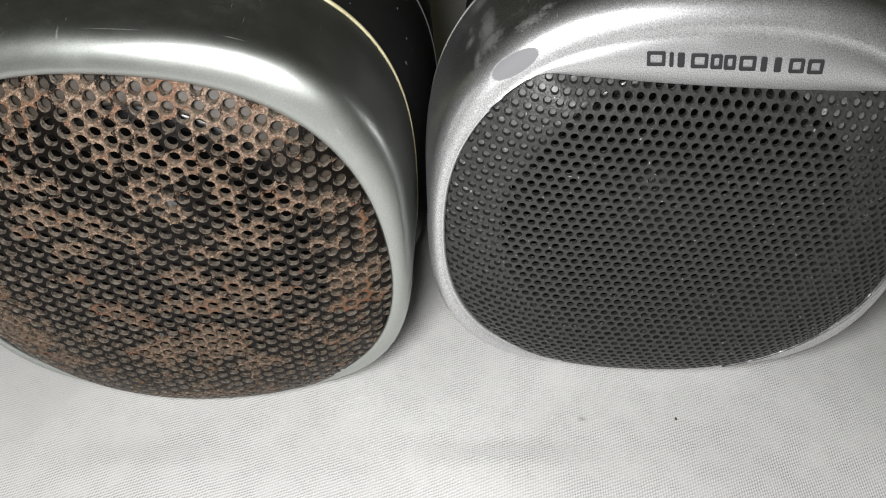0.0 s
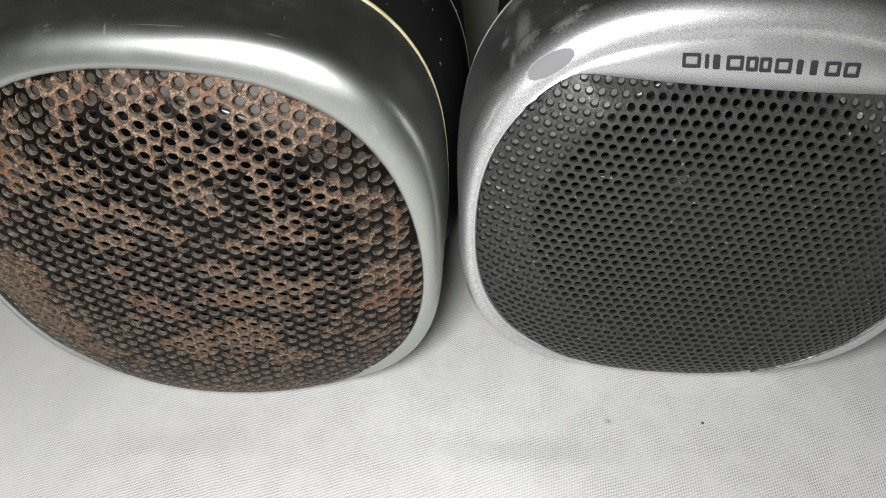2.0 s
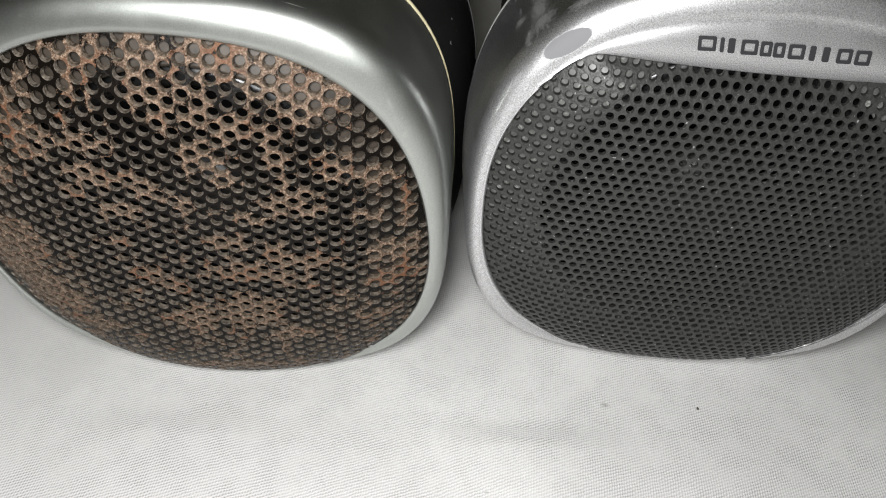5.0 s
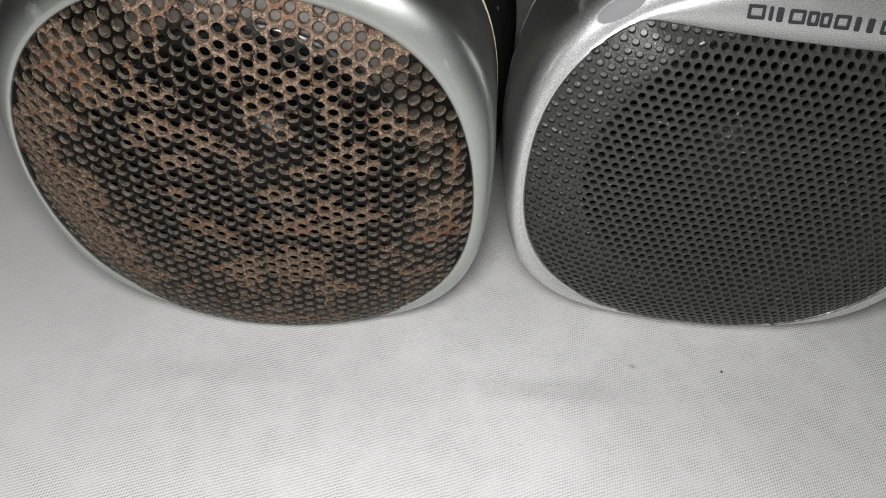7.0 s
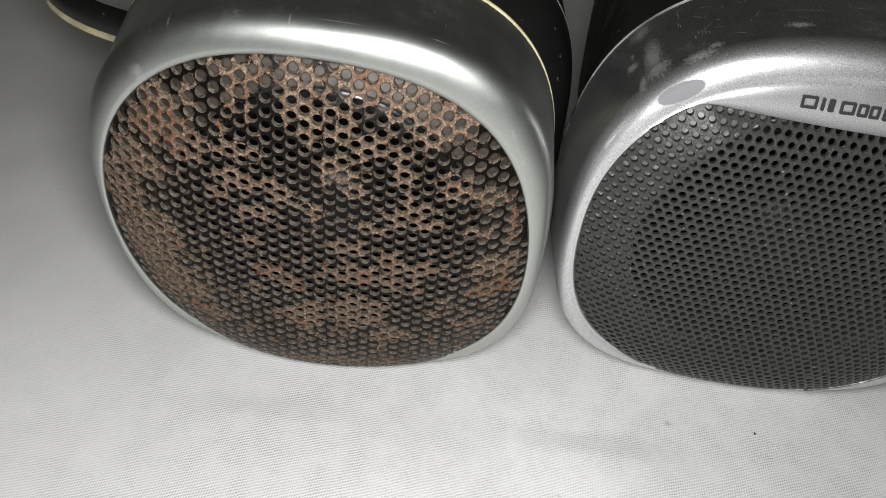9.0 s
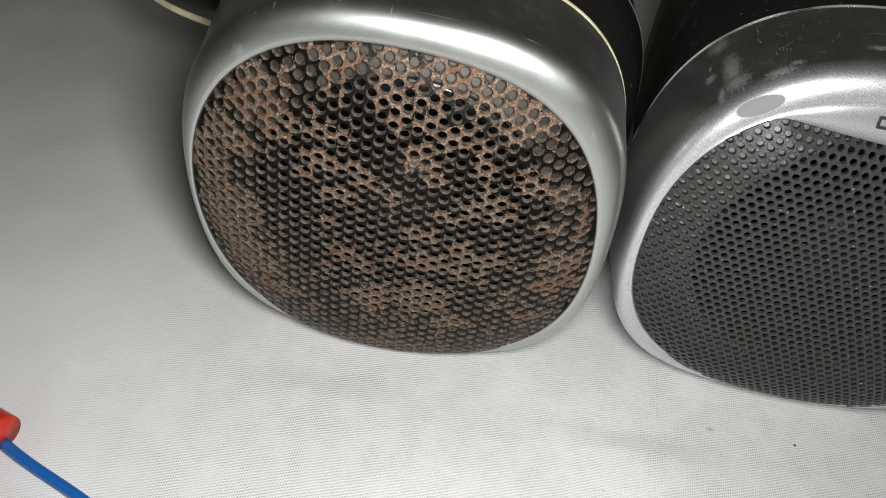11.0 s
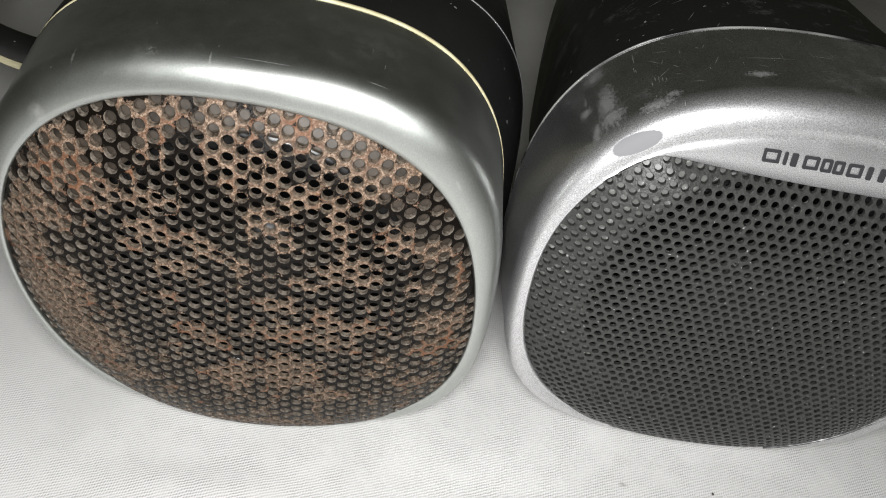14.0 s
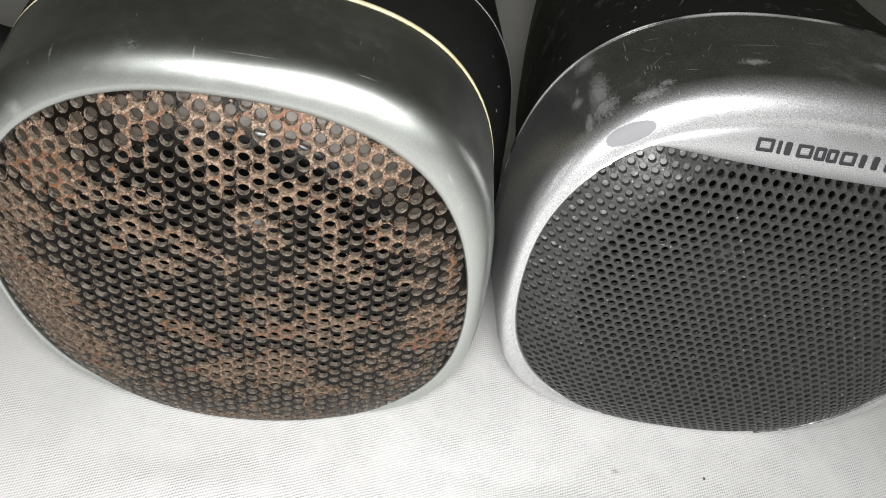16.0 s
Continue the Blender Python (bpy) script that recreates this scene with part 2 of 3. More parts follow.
# dark painted grille with dust specks
grey_metal, gn, gl, gb = material("dark_grey_grille", (0.05, 0.05, 0.052), 0.42, 0.1)
gv = coords(gn)
dust = ramp(gn, gl, noise_node(gn, gl, gv, 700, 3, 0.6), [(0.69, (0, 0, 0)), (0.73, (0.8, 0.8, 0.8))])
gb.inputs["Specular IOR Level"].default_value = 0.35
fine_tone = ramp(gn, gl, noise_node(gn, gl, gv, 1100, 3, 0.7), [(0.34, (0.020, 0.021, 0.020)), (0.68, (0.068, 0.069, 0.065))])
tone = mix(gn, gl, noise_node(gn, gl, gv, 45, 4), fine_tone, (0.040, 0.041, 0.038))
gl.new(mix(gn, gl, dust, tone, (0.42, 0.42, 0.42)), gb.inputs["Base Color"])
bump(gn, gl, noise_node(gn, gl, gv, 1300, 3), gb, 0.6, 0.0003)
# worn specks on the hole walls, with the lit rims put into the tone
grey_edge, en, el, eb = material("worn_lit_hole_edge", (0.08, 0.08, 0.078), 0.38, 0.2)
el.new(ramp(en, el, noise_node(en, el, coords(en), 600, 3, 0.7), [(0.35, (0.016, 0.016, 0.015)), (0.62, (0.048, 0.048, 0.046)), (0.80, (0.28, 0.28, 0.27))]), eb.inputs["Base Color"])

# bare cut edge; the palest noise stops paint its glints
edge_glints, pn, pl, pb = material("glinting_cut_edge", (0.4, 0.4, 0.4), 0.35, 0.4)
pl.new(ramp(pn, pl, noise_node(pn, pl, coords(pn), 420, 3, 0.6), [(0.45, (0.10, 0.10, 0.10)), (0.60, (0.26, 0.26, 0.26)), (0.72, (0.80, 0.80, 0.79))]), pb.inputs["Base Color"])

# white woven cloth
cloth_white, wn, wl, wb = material("white_woven_cloth", (0.78, 0.77, 0.75), 0.9)
wv = coords(wn)
turn = wn.new("ShaderNodeMapping")
turn.inputs["Rotation"].default_value = (0, 0, radians(4))
wl.new(wv, turn.inputs["Vector"])
warp = noise_node(wn, wl, wv, 45, 5, 0.7)
sep = wn.new("ShaderNodeSeparateXYZ")
wl.new(turn.outputs["Vector"], sep.inputs["Vector"])
drift = math_node(wn, wl, "ADD", math_node(wn, wl, "MULTIPLY", warp, 8.0), math_node(wn, wl, "MULTIPLY", noise_node(wn, wl, wv, 480, 2), 4.5))
slant = math_node(wn, wl, "SUBTRACT", sep.outputs["Y"], math_node(wn, wl, "MULTIPLY", sep.outputs["X"], 0.47))
sx = math_node(wn, wl, "SINE", math_node(wn, wl, "ADD", math_node(wn, wl, "MULTIPLY", slant, 2 * math.pi / 0.00100), drift))
sy = math_node(wn, wl, "SINE", math_node(wn, wl, "ADD", math_node(wn, wl, "MULTIPLY", sep.outputs["X"], 2 * math.pi / 0.00072), drift))
reach = wn.new("ShaderNodeVectorMath")
reach.operation = "DISTANCE"
wl.new(wv, reach.inputs[0])
reach.inputs[1].default_value = (0.02, 0.07, 0)
loose = ramp(wn, wl, math_node(wn, wl, "MULTIPLY", reach.outputs["Value"], 3.0), [(0.35, (1, 1, 1)), (0.75, (0.15, 0.15, 0.15))])
patchy = ramp(wn, wl, noise_node(wn, wl, wv, 95, 4, 0.7), [(0.36, (0.45, 0.45, 0.45)), (0.62, (1, 1, 1))])
weave = math_node(wn, wl, "MULTIPLY", math_node(wn, wl, "ADD", math_node(wn, wl, "MULTIPLY", sx, 0.55), math_node(wn, wl, "MULTIPLY", sy, 0.45)), math_node(wn, wl, "MULTIPLY", loose, patchy))
stain = ramp(wn, wl, noise_node(wn, wl, wv, 14, 5, 0.6), [(0.3, (0.78, 0.77, 0.76)), (0.65, (0.88, 0.87, 0.86))])
thread = math_node(wn, wl, "ADD", math_node(wn, wl, "MULTIPLY", weave, 0.5), 0.5)
shade = ramp(wn, wl, math_node(wn, wl, "ADD", thread, math_node(wn, wl, "MULTIPLY", noise_node(wn, wl, wv, 1800, 2), 0.4)), [(0.15, (0.75, 0.75, 0.75)), (0.80, (1, 1, 1))])
mul = wn.new("ShaderNodeMix")
mul.data_type, mul.blend_type = "RGBA", "MULTIPLY"
mul.inputs["Factor"].default_value = 1.0
wl.new(stain, [s for s in mul.inputs if s.name == "A" and s.type == "RGBA"][0])
wl.new(shade, [s for s in mul.inputs if s.name == "B" and s.type == "RGBA"][0])
clean = [s for s in mul.outputs if s.type == "RGBA"][0]
dots = marks(wn, wl, wv, [((0.0698, 0.1367, 0), (0.0005, 0.0006, 0.01), 0)])
smudge = math_node(wn, wl, "MULTIPLY", marks(wn, wl, wv, [((0.0416, 0.1366, 0), (0.0017, 0.0012, 0.01), 0), ((0.0052, 0.1049, 0), (0.0009, 0.0003, 0.01), 0), ((-0.0780, 0.1310, 0), (0.0003, 0.0005, 0.01), 0)], 1.2, 0.9), 0.5)
clean = mix(wn, wl, smudge, clean, (0.2, 0.19, 0.17))
wl.new(mix(wn, wl, dots, clean, (0.10, 0.09, 0.08)), wb.inputs["Base Color"])
bump(wn, wl, thread, wb, 0.80, 0.0003)


# ---- mesh helpers ----
def mesh_object(name, verts, faces, mat, parent=None, smooth=True):
    me = bpy.data.meshes.new(name)
    me.from_pydata(verts, [], faces)
    me.materials.append(mat)
    if smooth:
        me.polygons.foreach_set("use_smooth", [True] * len(me.polygons))
    me.update()
    ob = new(name, me)
    ob.parent = parent
    return ob


def part(name, verts, faces, mat, parent, label="", smooth=True):
    return tagged(mesh_object(name, verts, faces, mat, parent, smooth), label=label)


def loft(rings, close_first=False, close_last=False):
    n = len(rings[0])
    verts = [p for r in rings for p in r]
    faces = []
    for k in range(len(rings) - 1):
        for i in range(n):
            j = (i + 1) % n
            faces.append((k * n + i, (k + 1) * n + i, (k + 1) * n + j, k * n + j))
    if close_first:
        faces.append(tuple(range(n)))
    if close_last:
        faces.append(tuple(reversed(range((len(rings) - 1) * n, len(rings) * n))))
    return verts, faces


def tube(points, radius, sides=10):
    rings = []
    for k, p in enumerate(points):
        d = (points[min(k + 1, len(points) - 1)] - points[max(k - 1, 0)]).normalized()
        s = d.cross(Vector((0, 0, 1))).normalized()
        u = s.cross(d)
        rings.append([tuple(p + radius * (math.cos(2 * math.pi * i / sides) * s + math.sin(2 * math.pi * i / sides) * u)) for i in range(sides)])
    return loft(rings, True, True)


def egg(a, b_up, b_down, power, cz, lean=0.0, count=160):
    """A rounded-square outline in the plane of the speaker's face, as (x, z)."""
    out = []
    for i in range(count):
        t = 2 * math.pi * i / count
        c, s = math.cos(t), math.sin(t)
        x = a * math.copysign(abs(c) ** (2 / power), c)
        z = (b_up if s > 0 else b_down) * math.copysign(abs(s) ** (2 / power), s)
        out.append((x, cz + z + lean * x))
    return out


def polar_outline(cx, cz, waves, count=160):
    """An uneven rounded outline from a mean radius and cosine and sine waves round it, in millimetres."""
    out = []
    for i in range(count):
        t = 2 * math.pi * i / count
        r = 0.001 * (waves[0] + sum(waves[2 * k - 1] * math.cos(k * t) + waves[2 * k] * math.sin(k * t) for k in range(1, (len(waves) + 1) // 2)))
        out.append((cx + r * math.cos(t), cz + r * math.sin(t)))
    return out


def by_angle(outline, cz, count=160):
    """The outline sampled at even angles round (0, cz), so that outlines can be blended point by point."""
    table = radius_table(outline, cz)
    out = []
    for i in range(count):
        t = 2 * math.pi * i / count
        r = float(np.interp(t, table[0], table[1], period=2 * math.pi))
        out.append((r * math.cos(t), cz + r * math.sin(t)))
    return out


def blend(p, q, t):
    return [(x0 + (x1 - x0) * t, z0 + (z1 - z0) * t) for (x0, z0), (x1, z1) in zip(p, q)]


def ring(outline, y):
    return [(x, y, z) for x, z in outline]


def grow(outline, d, cz):
    """The outline moved outwards by about d."""
    out = []
    for x, z in outline:
        r = math.hypot(x, z - cz)
        out.append((x * (1 + d / r), cz + (z - cz) * (1 + d / r)))
    return out


def flared(outline, d, cz, amount=0.0, angle=0.0):
    """The outline moved outwards by d, and by more towards one angle."""
    out = []
    for x, z in outline:
        r = math.hypot(x, z - cz)
        k = (d + amount * max(0.0, math.cos(math.atan2(z - cz, x) - radians(angle))) ** 2) / r
        out.append((x * (1 + k), cz + (z - cz) * (1 + k)))
    return out


def radius_table(outline, cz):
    angles = np.array([math.atan2(z - cz, x) for x, z in outline])
    radii = np.array([math.hypot(x, z - cz) for x, z in outline])
    order = np.argsort(angles)
    return angles[order], radii[order]


def rel(table, cz, x, z):
    """How far out (x, z) lies: 0 at the middle, 1 on the outline."""
    return math.hypot(x, z - cz) / np.interp(math.atan2(z - cz, x), table[0], table[1], period=2 * math.pi)


def perforated(name, outline, cz, y_edge, bulge, power, lattice, hole, thick, taper, mats, parent, label, rust=None):
    """A domed sheet with a staggered lattice of punched holes. lattice: the first hole (x, z), the step to its
    neighbour and the half-offset step to the next line of holes."""
    table = radius_table(outline, cz)

    def depth(x, z):
        r = rel(table, cz, x, z)
        return y_edge - bulge * (1 - r ** power) if r < 1 else y_edge + power * bulge * (r - 1)

    (x0, z0), (ax, az), (bx, bz) = lattice
    verts, faces, index = [], [], {}

    def vert(x, z, back, key=None):
        if key is not None and key in index:
            return index[key]
        verts.append((x, depth(x, z) + back, z))
        if key is not None:
            index[key] = len(verts) - 1
        return len(verts) - 1

    # the six neighbours; cell corners lie at the middles of neighbouring triples
    near = [(ax, az), (bx, bz), (bx - ax, bz - az), (-ax, -az), (-bx, -bz), (ax - bx, az - bz)]
    rx, rz = hole
    angles = []
    for k in range(6):
        (ux, uz), (vx, vz) = near[k], near[(k + 1) % 6]
        angles += [(ux / 2, uz / 2), ((ux + vx) / 3, (uz + vz) / 3)]
    for m in range(-70, 71):
        for n in range(-70, 71):
            x, z = x0 + m * ax + n * bx, z0 + m * az + n * bz
            if abs(x) > 0.07 or rel(table, cz, x, z) > 1.035:
                continue
            open_hole = 1.0 if rel(table, cz, x, z) < 1.0 else 0.05
            outer, inner, lip, wall = [], [], [], []
            for k, (ox, oz) in enumerate(angles):
                a = math.atan2(oz / rz, ox / rx)
                c, sn = open_hole * rx * math.cos(a), open_hole * rz * math.sin(a)
                outer.append(vert(x + ox, z + oz, 0, (round((x + ox) * 2e4), round((z + oz) * 2e4))))
                inner.append(vert(x + c, z + sn, 0.0))
                lip.append(vert(x + 0.90 * c, z + 0.90 * sn, thick * 0.22))
                wall.append(vert(x + taper * c, z + taper * sn, thick))
            for k in range(12):
                w = (k + 1) % 12
                faces.append((outer[k], outer[w], inner[w], inner[k]))
                faces.append((inner[k], inner[w], lip[w], lip[k]))
                faces.append((lip[k], lip[w], wall[w], wall[k]))
    ob = part(name, verts, faces, mats[0], parent, label, smooth=False)
    ob.data.materials.append(mats[1])
    ob.data.polygons.foreach_set("material_index", [1 if k % 3 else 0 for k in range(len(faces))])
    if rust:
        at = ob.data.attributes.new("rust", "FLOAT", "POINT")
        at.data.foreach_set("value", [rust(x, z) for x, y, z in verts])
    return ob


def flange(outline, cz, centre, radius, y_edge, bulge, power, back, rings=12):
    """The speaker's flat frame behind the grille, with a round opening for the cone."""
    table = radius_table(outline, cz)
    out = []
    for k in range(-1, rings + 1):
        row = []
        for i, (x, z) in enumerate(outline):
            t = math.atan2(z - centre[1], x - centre[0])
            x0, z0 = centre[0] + radius * math.cos(t), centre[1] + radius * math.sin(t)
            u = 1.03 * max(k, 0) / rings
            px, pz = x0 + (x - x0) * u, z0 + (z - z0) * u
            r = min(rel(table, cz, px, pz), 1.0)
            row.append((px, y_edge - bulge * (1 - r ** power) + back + (0.0060 if k < 0 else 0.0), pz))
        out.append(row)
    return loft(out)


def turned(centre, steps, count=72):
    """A round form about an axis along y, from (radius, y) steps."""
    return loft([[(centre[0] + r * math.cos(2 * math.pi * i / count), y, centre[1] + r * math.sin(2 * math.pi * i / count)) for i in range(count)] for r, y in steps], close_first=steps[0][0] < 0.001)


def surround(centre, front):
    """The half roll between the cone and the frame."""
    return turned(centre, [(0.0376 - 0.0034 * math.cos(math.pi * k / 10), front + 0.0032 * (1 - math.sin(math.pi * k / 10))) for k in range(11)])


# ---- cloth ----
def build_cloth():
    def axis(lo, hi, mid, n):
        s = np.linspace(-1, 1, n)
        t = 0.25 * s + 0.75 * s ** 3
        return [mid + v * (hi - mid) if v > 0 else mid + v * (mid - lo) for v in t]
    xs, ys = axis(-1.3, 1.3, -0.03, 190), axis(-0.9, 1.9, 0.12, 190)
    verts = []
    for y in ys:
        for x in xs:
            p = Vector((x * 9, y * 11, 0.3))
            h = 0.0026 * noise.noise(p) + 0.0006 * noise.noise(p * 3.1 + Vector((4, 1, 0)))
            fold = noise.noise(Vector((x * 26 + y * 14, y * 7 - x * 5, 2.2)))
            h += 0.0034 * max(0, fold - 0.1)
            verts.append((x, y, min(h, 0.0) - 0.0002 if (-0.15 < x < 0.14 and 0.125 < y < 0.3) else h * 0.8 - 0.0006))
    n = len(xs)
    faces = [(j * n + i, j * n + i + 1, (j + 1) * n + i + 1, (j + 1) * n + i) for j in range(len(ys) - 1) for i in range(n - 1)]
    ob = mesh_object("ground", verts, faces, cloth_white)
    return tagged(ob, label="white woven cotton cloth with soft creases", category="cloth", kind="structure")


build_cloth()

# ---- rusted speaker ----
RUST_UPPER = [(-0.0399, 0.0971, 0.0066, 0.0063), (-0.0326, 0.0941, 0.0055, 0.0021), (-0.0477, 0.0861, 0.0051, 0.0041), (-0.0447, 0.0834, 0.0066, 0.0030), (-0.0525, 0.0733, 0.0051, 0.0074), (-0.0327, 0.0889, 0.0035, 0.0021), (-0.0305, 0.1042, 0.0026, 0.0025), (-0.0389, 0.1016, 0.0037, 0.0026), (-0.0221, 0.0918, 0.0050, 0.0030), (-0.0214, 0.0843, 0.0055, 0.0026), (-0.0255, 0.0794, 0.0020, 0.0016), (-0.0115, 0.0839, 0.0023, 0.0021), (-0.0096, 0.0802, 0.0035, 0.0026), (-0.0158, 0.0745, 0.0041, 0.0021), (-0.0204, 0.1062, 0.0012, 0.0046), (-0.0147, 0.1115, 0.0080, 0.0026), (-0.0054, 0.1108, 0.0044, 0.0041), (-0.0063, 0.1060, 0.0026, 0.0041), (-0.0018, 0.1012, 0.0026, 0.0036), (0.0042, 0.1010, 0.0041, 0.0056), (0.0084, 0.1106, 0.0088, 0.0043), (0.0212, 0.1051, 0.0050, 0.0059)]
RUST_LOWER = [(0.0294, 0.1022, 0.0061, 0.0053), (0.0351, 0.1015, 0.0026, 0.0023), (0.0137, 0.0965, 0.0047, 0.0028), (0.0214, 0.0910, 0.0026, 0.0049), (0.0253, 0.0771, 0.0058, 0.0040), (0.0042, 0.0901, 0.0038, 0.0043), (0.0090, 0.0845, 0.0022, 0.0036), (0.0343, 0.0852, 0.0044, 0.0033), (0.0431, 0.0825, 0.0038, 0.0023), (0.0141, 0.0722, 0.0038, 0.0018), (0.0413, 0.0723, 0.0029, 0.0016), (0.0081, 0.0646, 0.0035, 0.0023), (0.0188, 0.0618, 0.0026, 0.0030), (0.0112, 0.0545, 0.0088, 0.0025), (0.0265, 0.0584, 0.0073, 0.0028), (0.0465, 0.0589, 0.0061, 0.0043), (0.0458, 0.0513, 0.0044, 0.0026), (0.0095, 0.0394, 0.0064, 0.0056), (0.0424, 0.0367, 0.0041, 0.0018), (0.0195, 0.0311, 0.0044, 0.0018), (-0.0469, 0.0588, 0.0070, 0.0099), (-0.0420, 0.0440, 0.0073, 0.0066), (-0.0334, 0.0335, 0.0073, 0.0023), (-0.0054, 0.0362, 0.0050, 0.0043)]
RUST_SMALL = [(0.0035, 0.0139, 0.0117, 0.0016), (-0.0146, 0.0534, 0.0041, 0.0018), (-0.0086, 0.0498, 0.0032, 0.0020), (-0.0190, 0.0643, 0.0029, 0.0015), (-0.0012, 0.0761, 0.0023, 0.0023), (0.0342, 0.0477, 0.0012, 0.0012), (0.0217, 0.0831, 0.0020, 0.0020), (0.0502, 0.0728, 0.0015, 0.0066)]
RC = 0.0600


def rust_amount(x, z):
    v = 0.15 * noise.noise(Vector((x * 130, z * 130, 5.0))) + 0.32 * noise.noise(Vector((x * 330, z * 330, 1.0))) + 0.345 + 0.06 * min(1.0, max(0.0, (0.075 - z) / 0.03)) + 0.05 * min(1.0, max(0.0, (0.035 - z) / 0.03))
    wx, wz = x + 0.0012 * noise.noise(Vector((x * 260, z * 260, 7.0))), z + 0.0012 * noise.noise(Vector((x * 260, z * 260, 9.0)))
    best = 0.0
    for bx, bz, rx, rz in RUST_UPPER + RUST_LOWER + RUST_SMALL:
        best = max(best, math.exp(-(((wx - bx) / (1.3 * rx)) ** 2 + ((wz - bz) / (1.3 * rz)) ** 2) ** 2))
    v += 0.37 * best
    return min(v, 0.8)


def speaker_root(name, x, y, label, yaw=0.0):
    ob = new(name)
    ob.matrix_basis = pose(x, y, 0, 0, 0, yaw)
    return tagged(ob, label=label, category="speaker", group="car speakers on the cloth")


def shell(root, inner, crease, outer, cz, y0, seam, paint, label, lip, sunk, square, flare=(0.0, 0.0)):
    """Bezel: from the grille's edge over the rounded front edge to the seam."""
    rings = [ring(grow(inner, 0.0016, cz), y0 + 0.006), ring(grow(inner, 0.0002, cz), y0 + 0.0035), ring(inner, y0 + 0.0006), ring(grow(inner, 0.0005, cz), y0)]
    if crease:
        # a groove that fades out where the brow panel narrows
        groove = [(x, y0 + 0.0005 * min(1.0, math.hypot(x - u, z - w) / 0.005), z) for (x, z), (u, w) in zip(crease, inner)]
        rings += [ring(blend(inner, crease, 0.5), y0), ring(blend(inner, crease, 0.93), y0), groove]
    edge = crease or grow(inner, 0.0005, cz)
    for k in range(1, 17):
        a = math.pi / 2 * k / 16
        rings.append(ring(blend(edge, outer, math.sin(a) ** square), y0 + lip * (1 - math.cos(a) ** square)))
    rings.append(ring(flared(outer, 0.0014, cz, *flare), seam - 0.0015))
    rings.append(ring(flared(outer, 0.0011, cz, *flare), seam - 0.0003))
    rings.append(ring(grow(outer, -0.0015, cz), seam))
    low = min(z for x, z in outer)
    v, f = loft([[(x, y + (sunk * max(0.0, 1 - (z - low) / 0.06) ** 4 if y < seam - 0.006 else 0.0), z) for x, y, z in r] for r in rings])
    return part("bezel", v, f, paint, root, label)


def band(root, name, outer, cz, y, width, proud, mat, label):
    v, f = loft([ring(grow(outer, -0.002, cz), y - width / 2), ring(grow(outer, proud * 0.6, cz), y - width / 2), ring(grow(outer, proud, cz), y - width / 4), ring(grow(outer, proud, cz), y + width / 4),
                 ring(grow(outer, proud * 0.6, cz), y + width / 2), ring(grow(outer, -0.002, cz), y + width / 2)])
    return part(name, v, f, mat, root, label)


def rear(root, outer, full, cz, seam, steps, mat, label):
    rings = [ring(grow(blend(outer, full, t), d, cz), seam + dy) for dy, d, t in steps]
    v, f = loft(rings, close_last=True)
    return part("rear_case", v, f, mat, root, label)


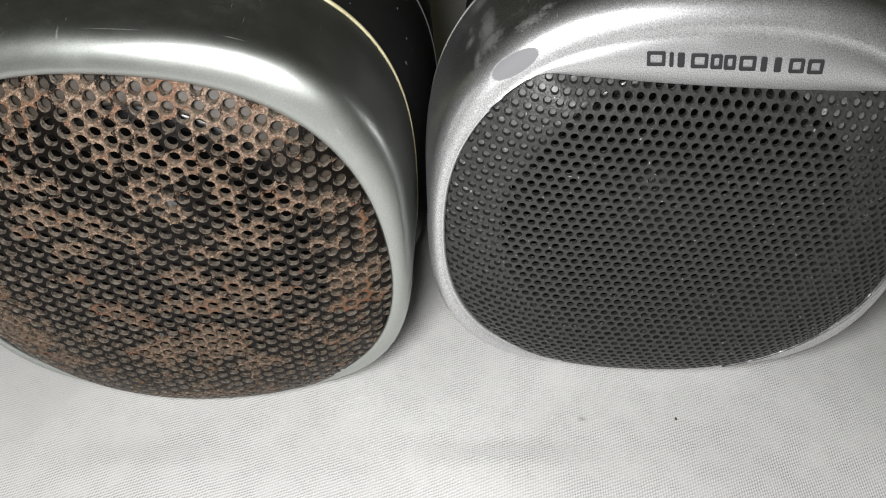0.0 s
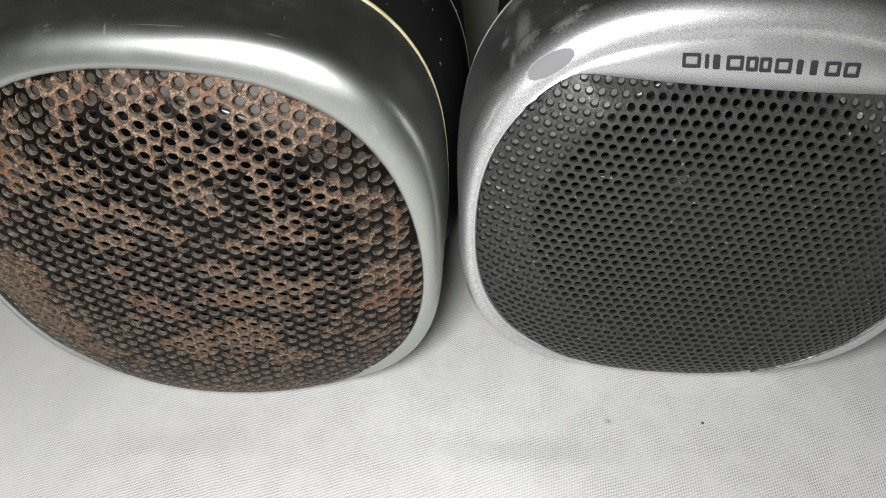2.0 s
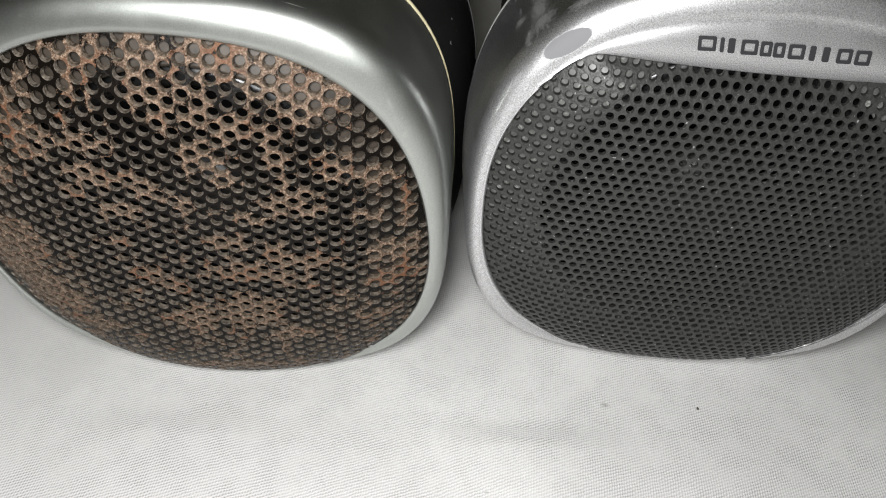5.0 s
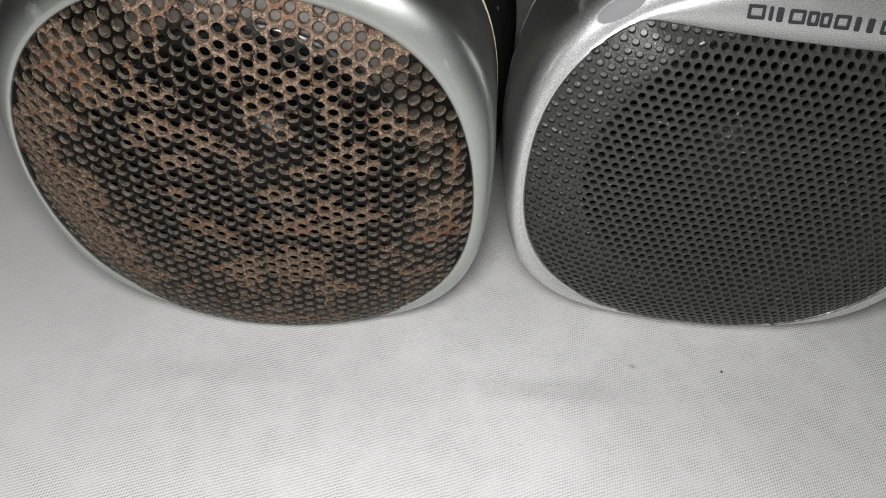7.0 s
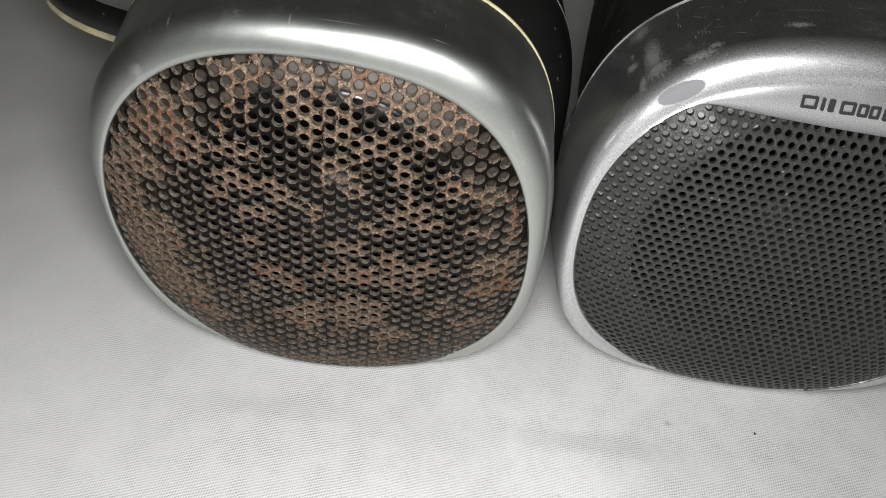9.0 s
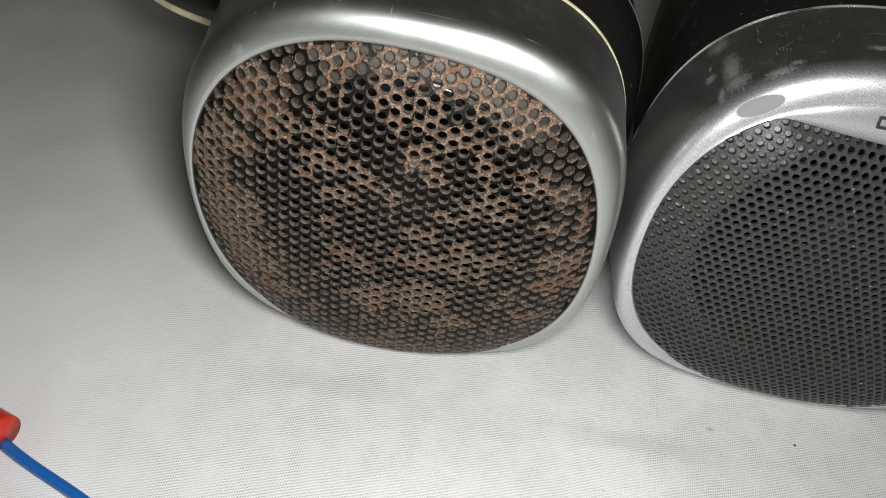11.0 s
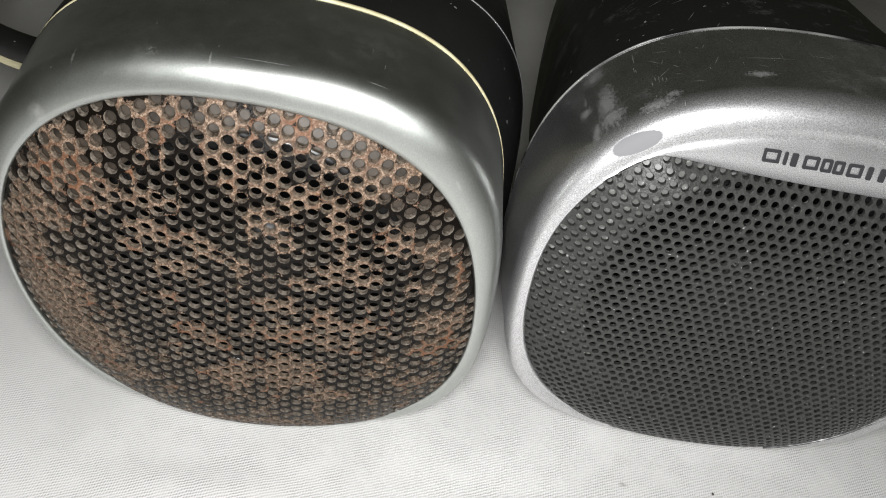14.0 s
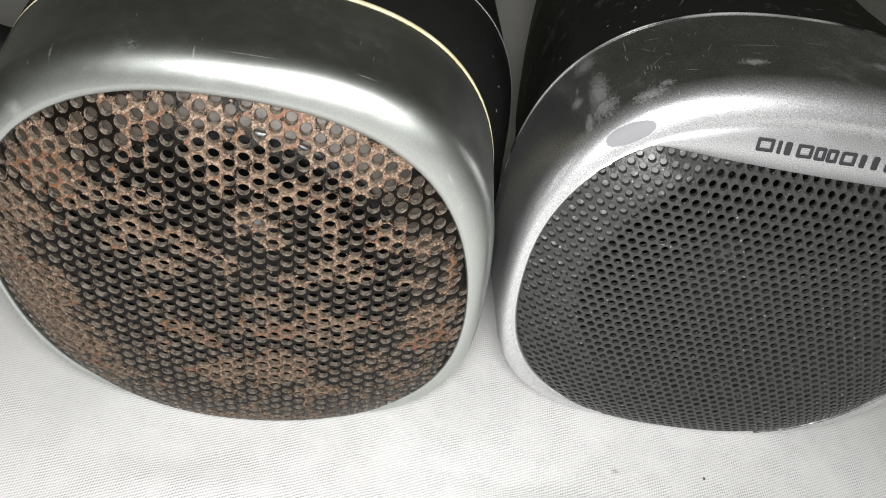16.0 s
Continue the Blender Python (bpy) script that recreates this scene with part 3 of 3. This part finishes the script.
def rusted_speaker():
    root = speaker_root("speaker", -0.0690, 0.139, "silver car speaker with rusted black grille, upside down on cloth", 2.0)
    inner = by_angle(polar_outline(-0.001, RC, (57.22, -0.09, 0.45, 1.02, -1.58, 0.05, 0.38, -1.22, -0.28, -0.21, -0.17)), RC)
    outer = by_angle(polar_outline(0.0, 0.0615, (63.85, 0.75, 1.40, -0.12, -1.42, -0.21, 0.36, -2.80, -0.01)), RC)
    outer = flared(outer, 0.0, RC, 0.0012, 152.0)
    shell(root, inner, None, outer, RC, 0.0, 0.034, silver_smooth, "scratched silver painted bezel", 0.0085, 0.0055, 0.80, (0.0018, 150.0))
    perforated("grille", inner, RC, 0.0012, 0.0085, 5.0, ((0.009301, 0.106767), (0.000043, 0.003381), (0.0030895, 0.0015165)), (0.00146, 0.00136), 0.0013, 0.85,
               (rust_metal, hole_wall), root, "rusty black perforated metal grille", rust_amount)
    hub = (0.0005, 0.0670)
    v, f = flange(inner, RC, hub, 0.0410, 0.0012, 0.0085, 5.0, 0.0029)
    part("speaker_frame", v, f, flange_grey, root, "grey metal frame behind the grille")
    v, f = turned(hub, [(0.0150, 0.0120), (0.0300, 0.0062), (0.0345, 0.0040)])
    cone = part("cone", v, f, cone_black, root, "black paper speaker cone")
    v, f = turned(hub, [(0.0001, -0.0010), (0.0060, -0.0005), (0.0110, 0.0010), (0.0150, 0.0036), (0.0164, 0.0062), (0.0170, 0.0090)])
    part("dust_cap", v, f, dusty_back, cone, "dusty domed cap in the cone's middle")
    v, f = surround(hub, 0.0010)
    part("surround", v, f, rubber_gloss, cone, "glossy black rolled rubber edge")
    wide = flared(outer, 0.0, RC, 0.0018, 150.0)
    band(root, "gasket", grow(wide, 0.0010, RC), RC, 0.0345, 0.0013, 0.0006, cream, "cream rubber gasket")
    full = by_angle(egg(0.0695, 0.0625, 0.0608, 3.0, 0.0612), RC)
    case = rear(root, wide, full, RC, 0.035, [(0, 0.0008, 0), (0.010, 0.0010, 0.5), (0.03, 0.0003, 1), (0.08, -0.001, 1), (0.115, -0.006, 1), (0.130, -0.014, 1), (0.138, -0.024, 1), (0.140, -0.036, 1)], case_black, "glossy black plastic rear case")
    # the pale metal colour stands in for the highlight along the case lip
    band(case, "case_edge", grow(full, 0.0002, RC), RC, 0.066, 0.0006, 0.0004, lip_highlight, "case lip with its thin highlight painted in")
    # swivel bracket arm with a cream pad under it
    path = []
    for k in range(25):
        a = radians(-95 + 112 * k / 24)
        path.append((-0.056 - 0.063 * math.cos(a), 0.123 + 0.055 * math.sin(a)))
    holder = root
    for name, z0, z1, half, mat, label in (("bracket", 0.0785, 0.0855, 0.0037, case_black, "black plastic bracket arm"), ("bracket_pad", 0.0762, 0.0785, 0.0041, cream, "cream rubber pad")):
        rings = []
        for k, (x, y) in enumerate(path):
            x0, y0 = path[max(k - 1, 0)]
            x1, y1 = path[min(k + 1, 24)]
            d = math.hypot(x1 - x0, y1 - y0)
            nx, ny = (y1 - y0) / d, -(x1 - x0) / d
            b = 0.0010
            rings.append([(x + nx * s, y + ny * s, z) for s, z in ((-half, z0 + b), (-half + b, z0), (half - b, z0), (half, z0 + b), (half, z1 - b), (half - b, z1), (-half + b, z1), (-half, z1 - b))])
        v, f = loft(rings, True, True)
        holder = part(name, v, f, mat, holder, label)
    return root


def clean_speaker():
    root = speaker_root("speaker", 0.0585, 0.1455, "silver car speaker with dark grey grille, upside down on cloth", -1.0)
    cz = 0.0660
    crease = by_angle(egg(0.0588, 0.0542, 0.0553, 2.4, cz), cz)
    inner = []
    for x, z in crease:
        t = math.atan2(z - cz, x)
        k = 0.992 + 0.010 * math.cos(t) - (0.012 * math.sin(2 * t) * abs(math.sin(t)) if t < 0 else 0.0)
        x, z = k * x, cz + k * (z - cz)
        brow, soft = 0.1079 - 0.055 * x + 0.9 * x * x, 0.0007
        inner.append((x, cz - soft * math.log(math.exp((cz - z) / soft) + math.exp((cz - brow) / soft)) if z > cz else z))
    outer = by_angle(polar_outline(0.0, 0.0650, (65.60, 0.65, -0.01, -0.46, -0.90, -0.79, -0.26, -2.68, 0.42)), cz)
    bezel = shell(root, inner, crease, outer, cz, 0.0, 0.034, silver_grainy, "scuffed grainy silver painted bezel", 0.0095, 0.0075, 0.76)
    grille = perforated("grille", inner, cz, 0.0012, 0.0085, 5.0, ((-0.038903, 0.092707), (0.002649, -0.000206), (0.001428, 0.002086)), (0.00097, 0.00088), 0.0009, 0.86,
               (grey_metal, grey_edge), root, "dark grey perforated metal grille")
    # bare metal where paint is gone from the lower cut edge, with painted glints
    rim = [(x, z) for x, z in inner if -1.15 < math.atan2(z - cz, x) < -0.35]
    v, f = tube([Vector((x * 0.998, 0.0008, cz + (z - cz) * 0.998)) for x, z in rim], 0.0004, 6)
    part("worn_glint_edge", v, f, edge_glints, grille, "bare, worn metal edge with glints in its colour")
    hub = (-0.0027, 0.0708)
    v, f = flange(inner, cz, hub, 0.0412, 0.0012, 0.0085, 5.0, 0.0020)
    part("speaker_frame", v, f, flange_dark, root, "dark grey frame behind the grille")
    v, f = turned(hub, [(0.0150, 0.0140), (0.0300, 0.0082), (0.0345, 0.0060)])
    cone = part("cone", v, f, cone_black, root, "black paper speaker cone")
    v, f = turned(hub, [(0.0001, -0.0025), (0.0060, -0.0021), (0.0110, -0.0006), (0.0150, 0.0024), (0.0164, 0.0062), (0.0170, 0.0100)])
    part("dust_cap", v, f, dusty_back, cone, "dusty domed cap in the cone's middle")
    v, f = surround(hub, 0.0022)
    part("surround", v, f, rubber_gloss, cone, "glossy black rolled rubber edge")
    band(root, "seam_trim", grow(outer, 0.0009, cz), cz, 0.0343, 0.0005, 0.0005, seam_dark, "thin dark seam line with grey patches")
    rear(root, outer, by_angle(egg(0.0555, 0.0640, 0.0640, 2.6, 0.0645), cz), cz, 0.0346, [(0, 0.0006, 0), (0.012, 0.0004, 0.5), (0.03, -0.0005, 1), (0.08, -0.003, 1), (0.115, -0.007, 1), (0.130, -0.015, 1), (0.138, -0.025, 1), (0.140, -0.038, 1)], case_scuffed, "scuffed black plastic rear case")
    # brand mark as plain shapes: hollow blocks and slim bars along a slightly falling line
    line = [(-15.4, -11.6, 1), (-10.7, -9.9, 0), (-9.0, -7.6, 0), (-6.2, -2.7, 1), (-2.1, 0.3, 1), (0.7, 3.1, 1), (3.9, 7.3, 1), (8.4, 9.6, 0), (11.2, 12.6, 0), (14.3, 17.4, 1), (18.2, 21.4, 1)]
    for left, right, hollow in line:
        z0, tall, lean = 0.11245 - 0.00005 * (left + right) / 2, 0.0033, -0.0005
        x0, x1, c = 0.001 * left, 0.001 * right, 0.0002
        def outline(inset, y):
            a, b, lo, hi = x0 + inset, x1 - inset, z0 + inset, z0 + tall - inset
            row = [(a + c, lo), (b - c, lo), (b, lo + c), (b, hi - c), (b - c, hi), (a + c, hi), (a, hi - c), (a, lo + c)]
            return [(px + lean * (pz - z0) / tall, y, pz) for px, pz in row]
        if hollow:
            v, f = loft([outline(0.00068, 0.0006), outline(0.00068, -0.0003), outline(0.0, -0.0003), outline(0.0, 0.0006)])
        else:
            v, f = loft([outline(0.0, -0.0003), outline(0.0, 0.0006)], True, True)
        part("badge_block", v, f, print_dark, bezel, "", False)
    return root


rusted_speaker()
clean_speaker()


# ---- wire ----
blue = material("blue_wire_jacket", (0.012, 0.12, 0.42), 0.35)[0]
red_cap = material("red_terminal_cap", (0.55, 0.035, 0.02), 0.35)[0]
wire_root = tagged(new("wire"), label="blue insulated wire with a red crimp terminal on the cloth", category="wire")
pts = []
for k in range(31):
    t = k / 30
    pts.append(Vector((-0.1690 + 0.081 * t, 0.0826 - 0.041 * t + 0.0036 * math.sin(math.pi * t) ** 2, 0.0018)))
v, f = tube(pts, 0.0016)
part("wire_jacket", v, f, blue, wire_root)
v, f = tube([Vector((-0.1865 + 0.0012 * k, 0.0893 - 0.00038 * k, 0.0052)) for k in range(17)], 0.0052, 16)
part("terminal", v, f, red_cap, wire_root, "red plastic crimp terminal")
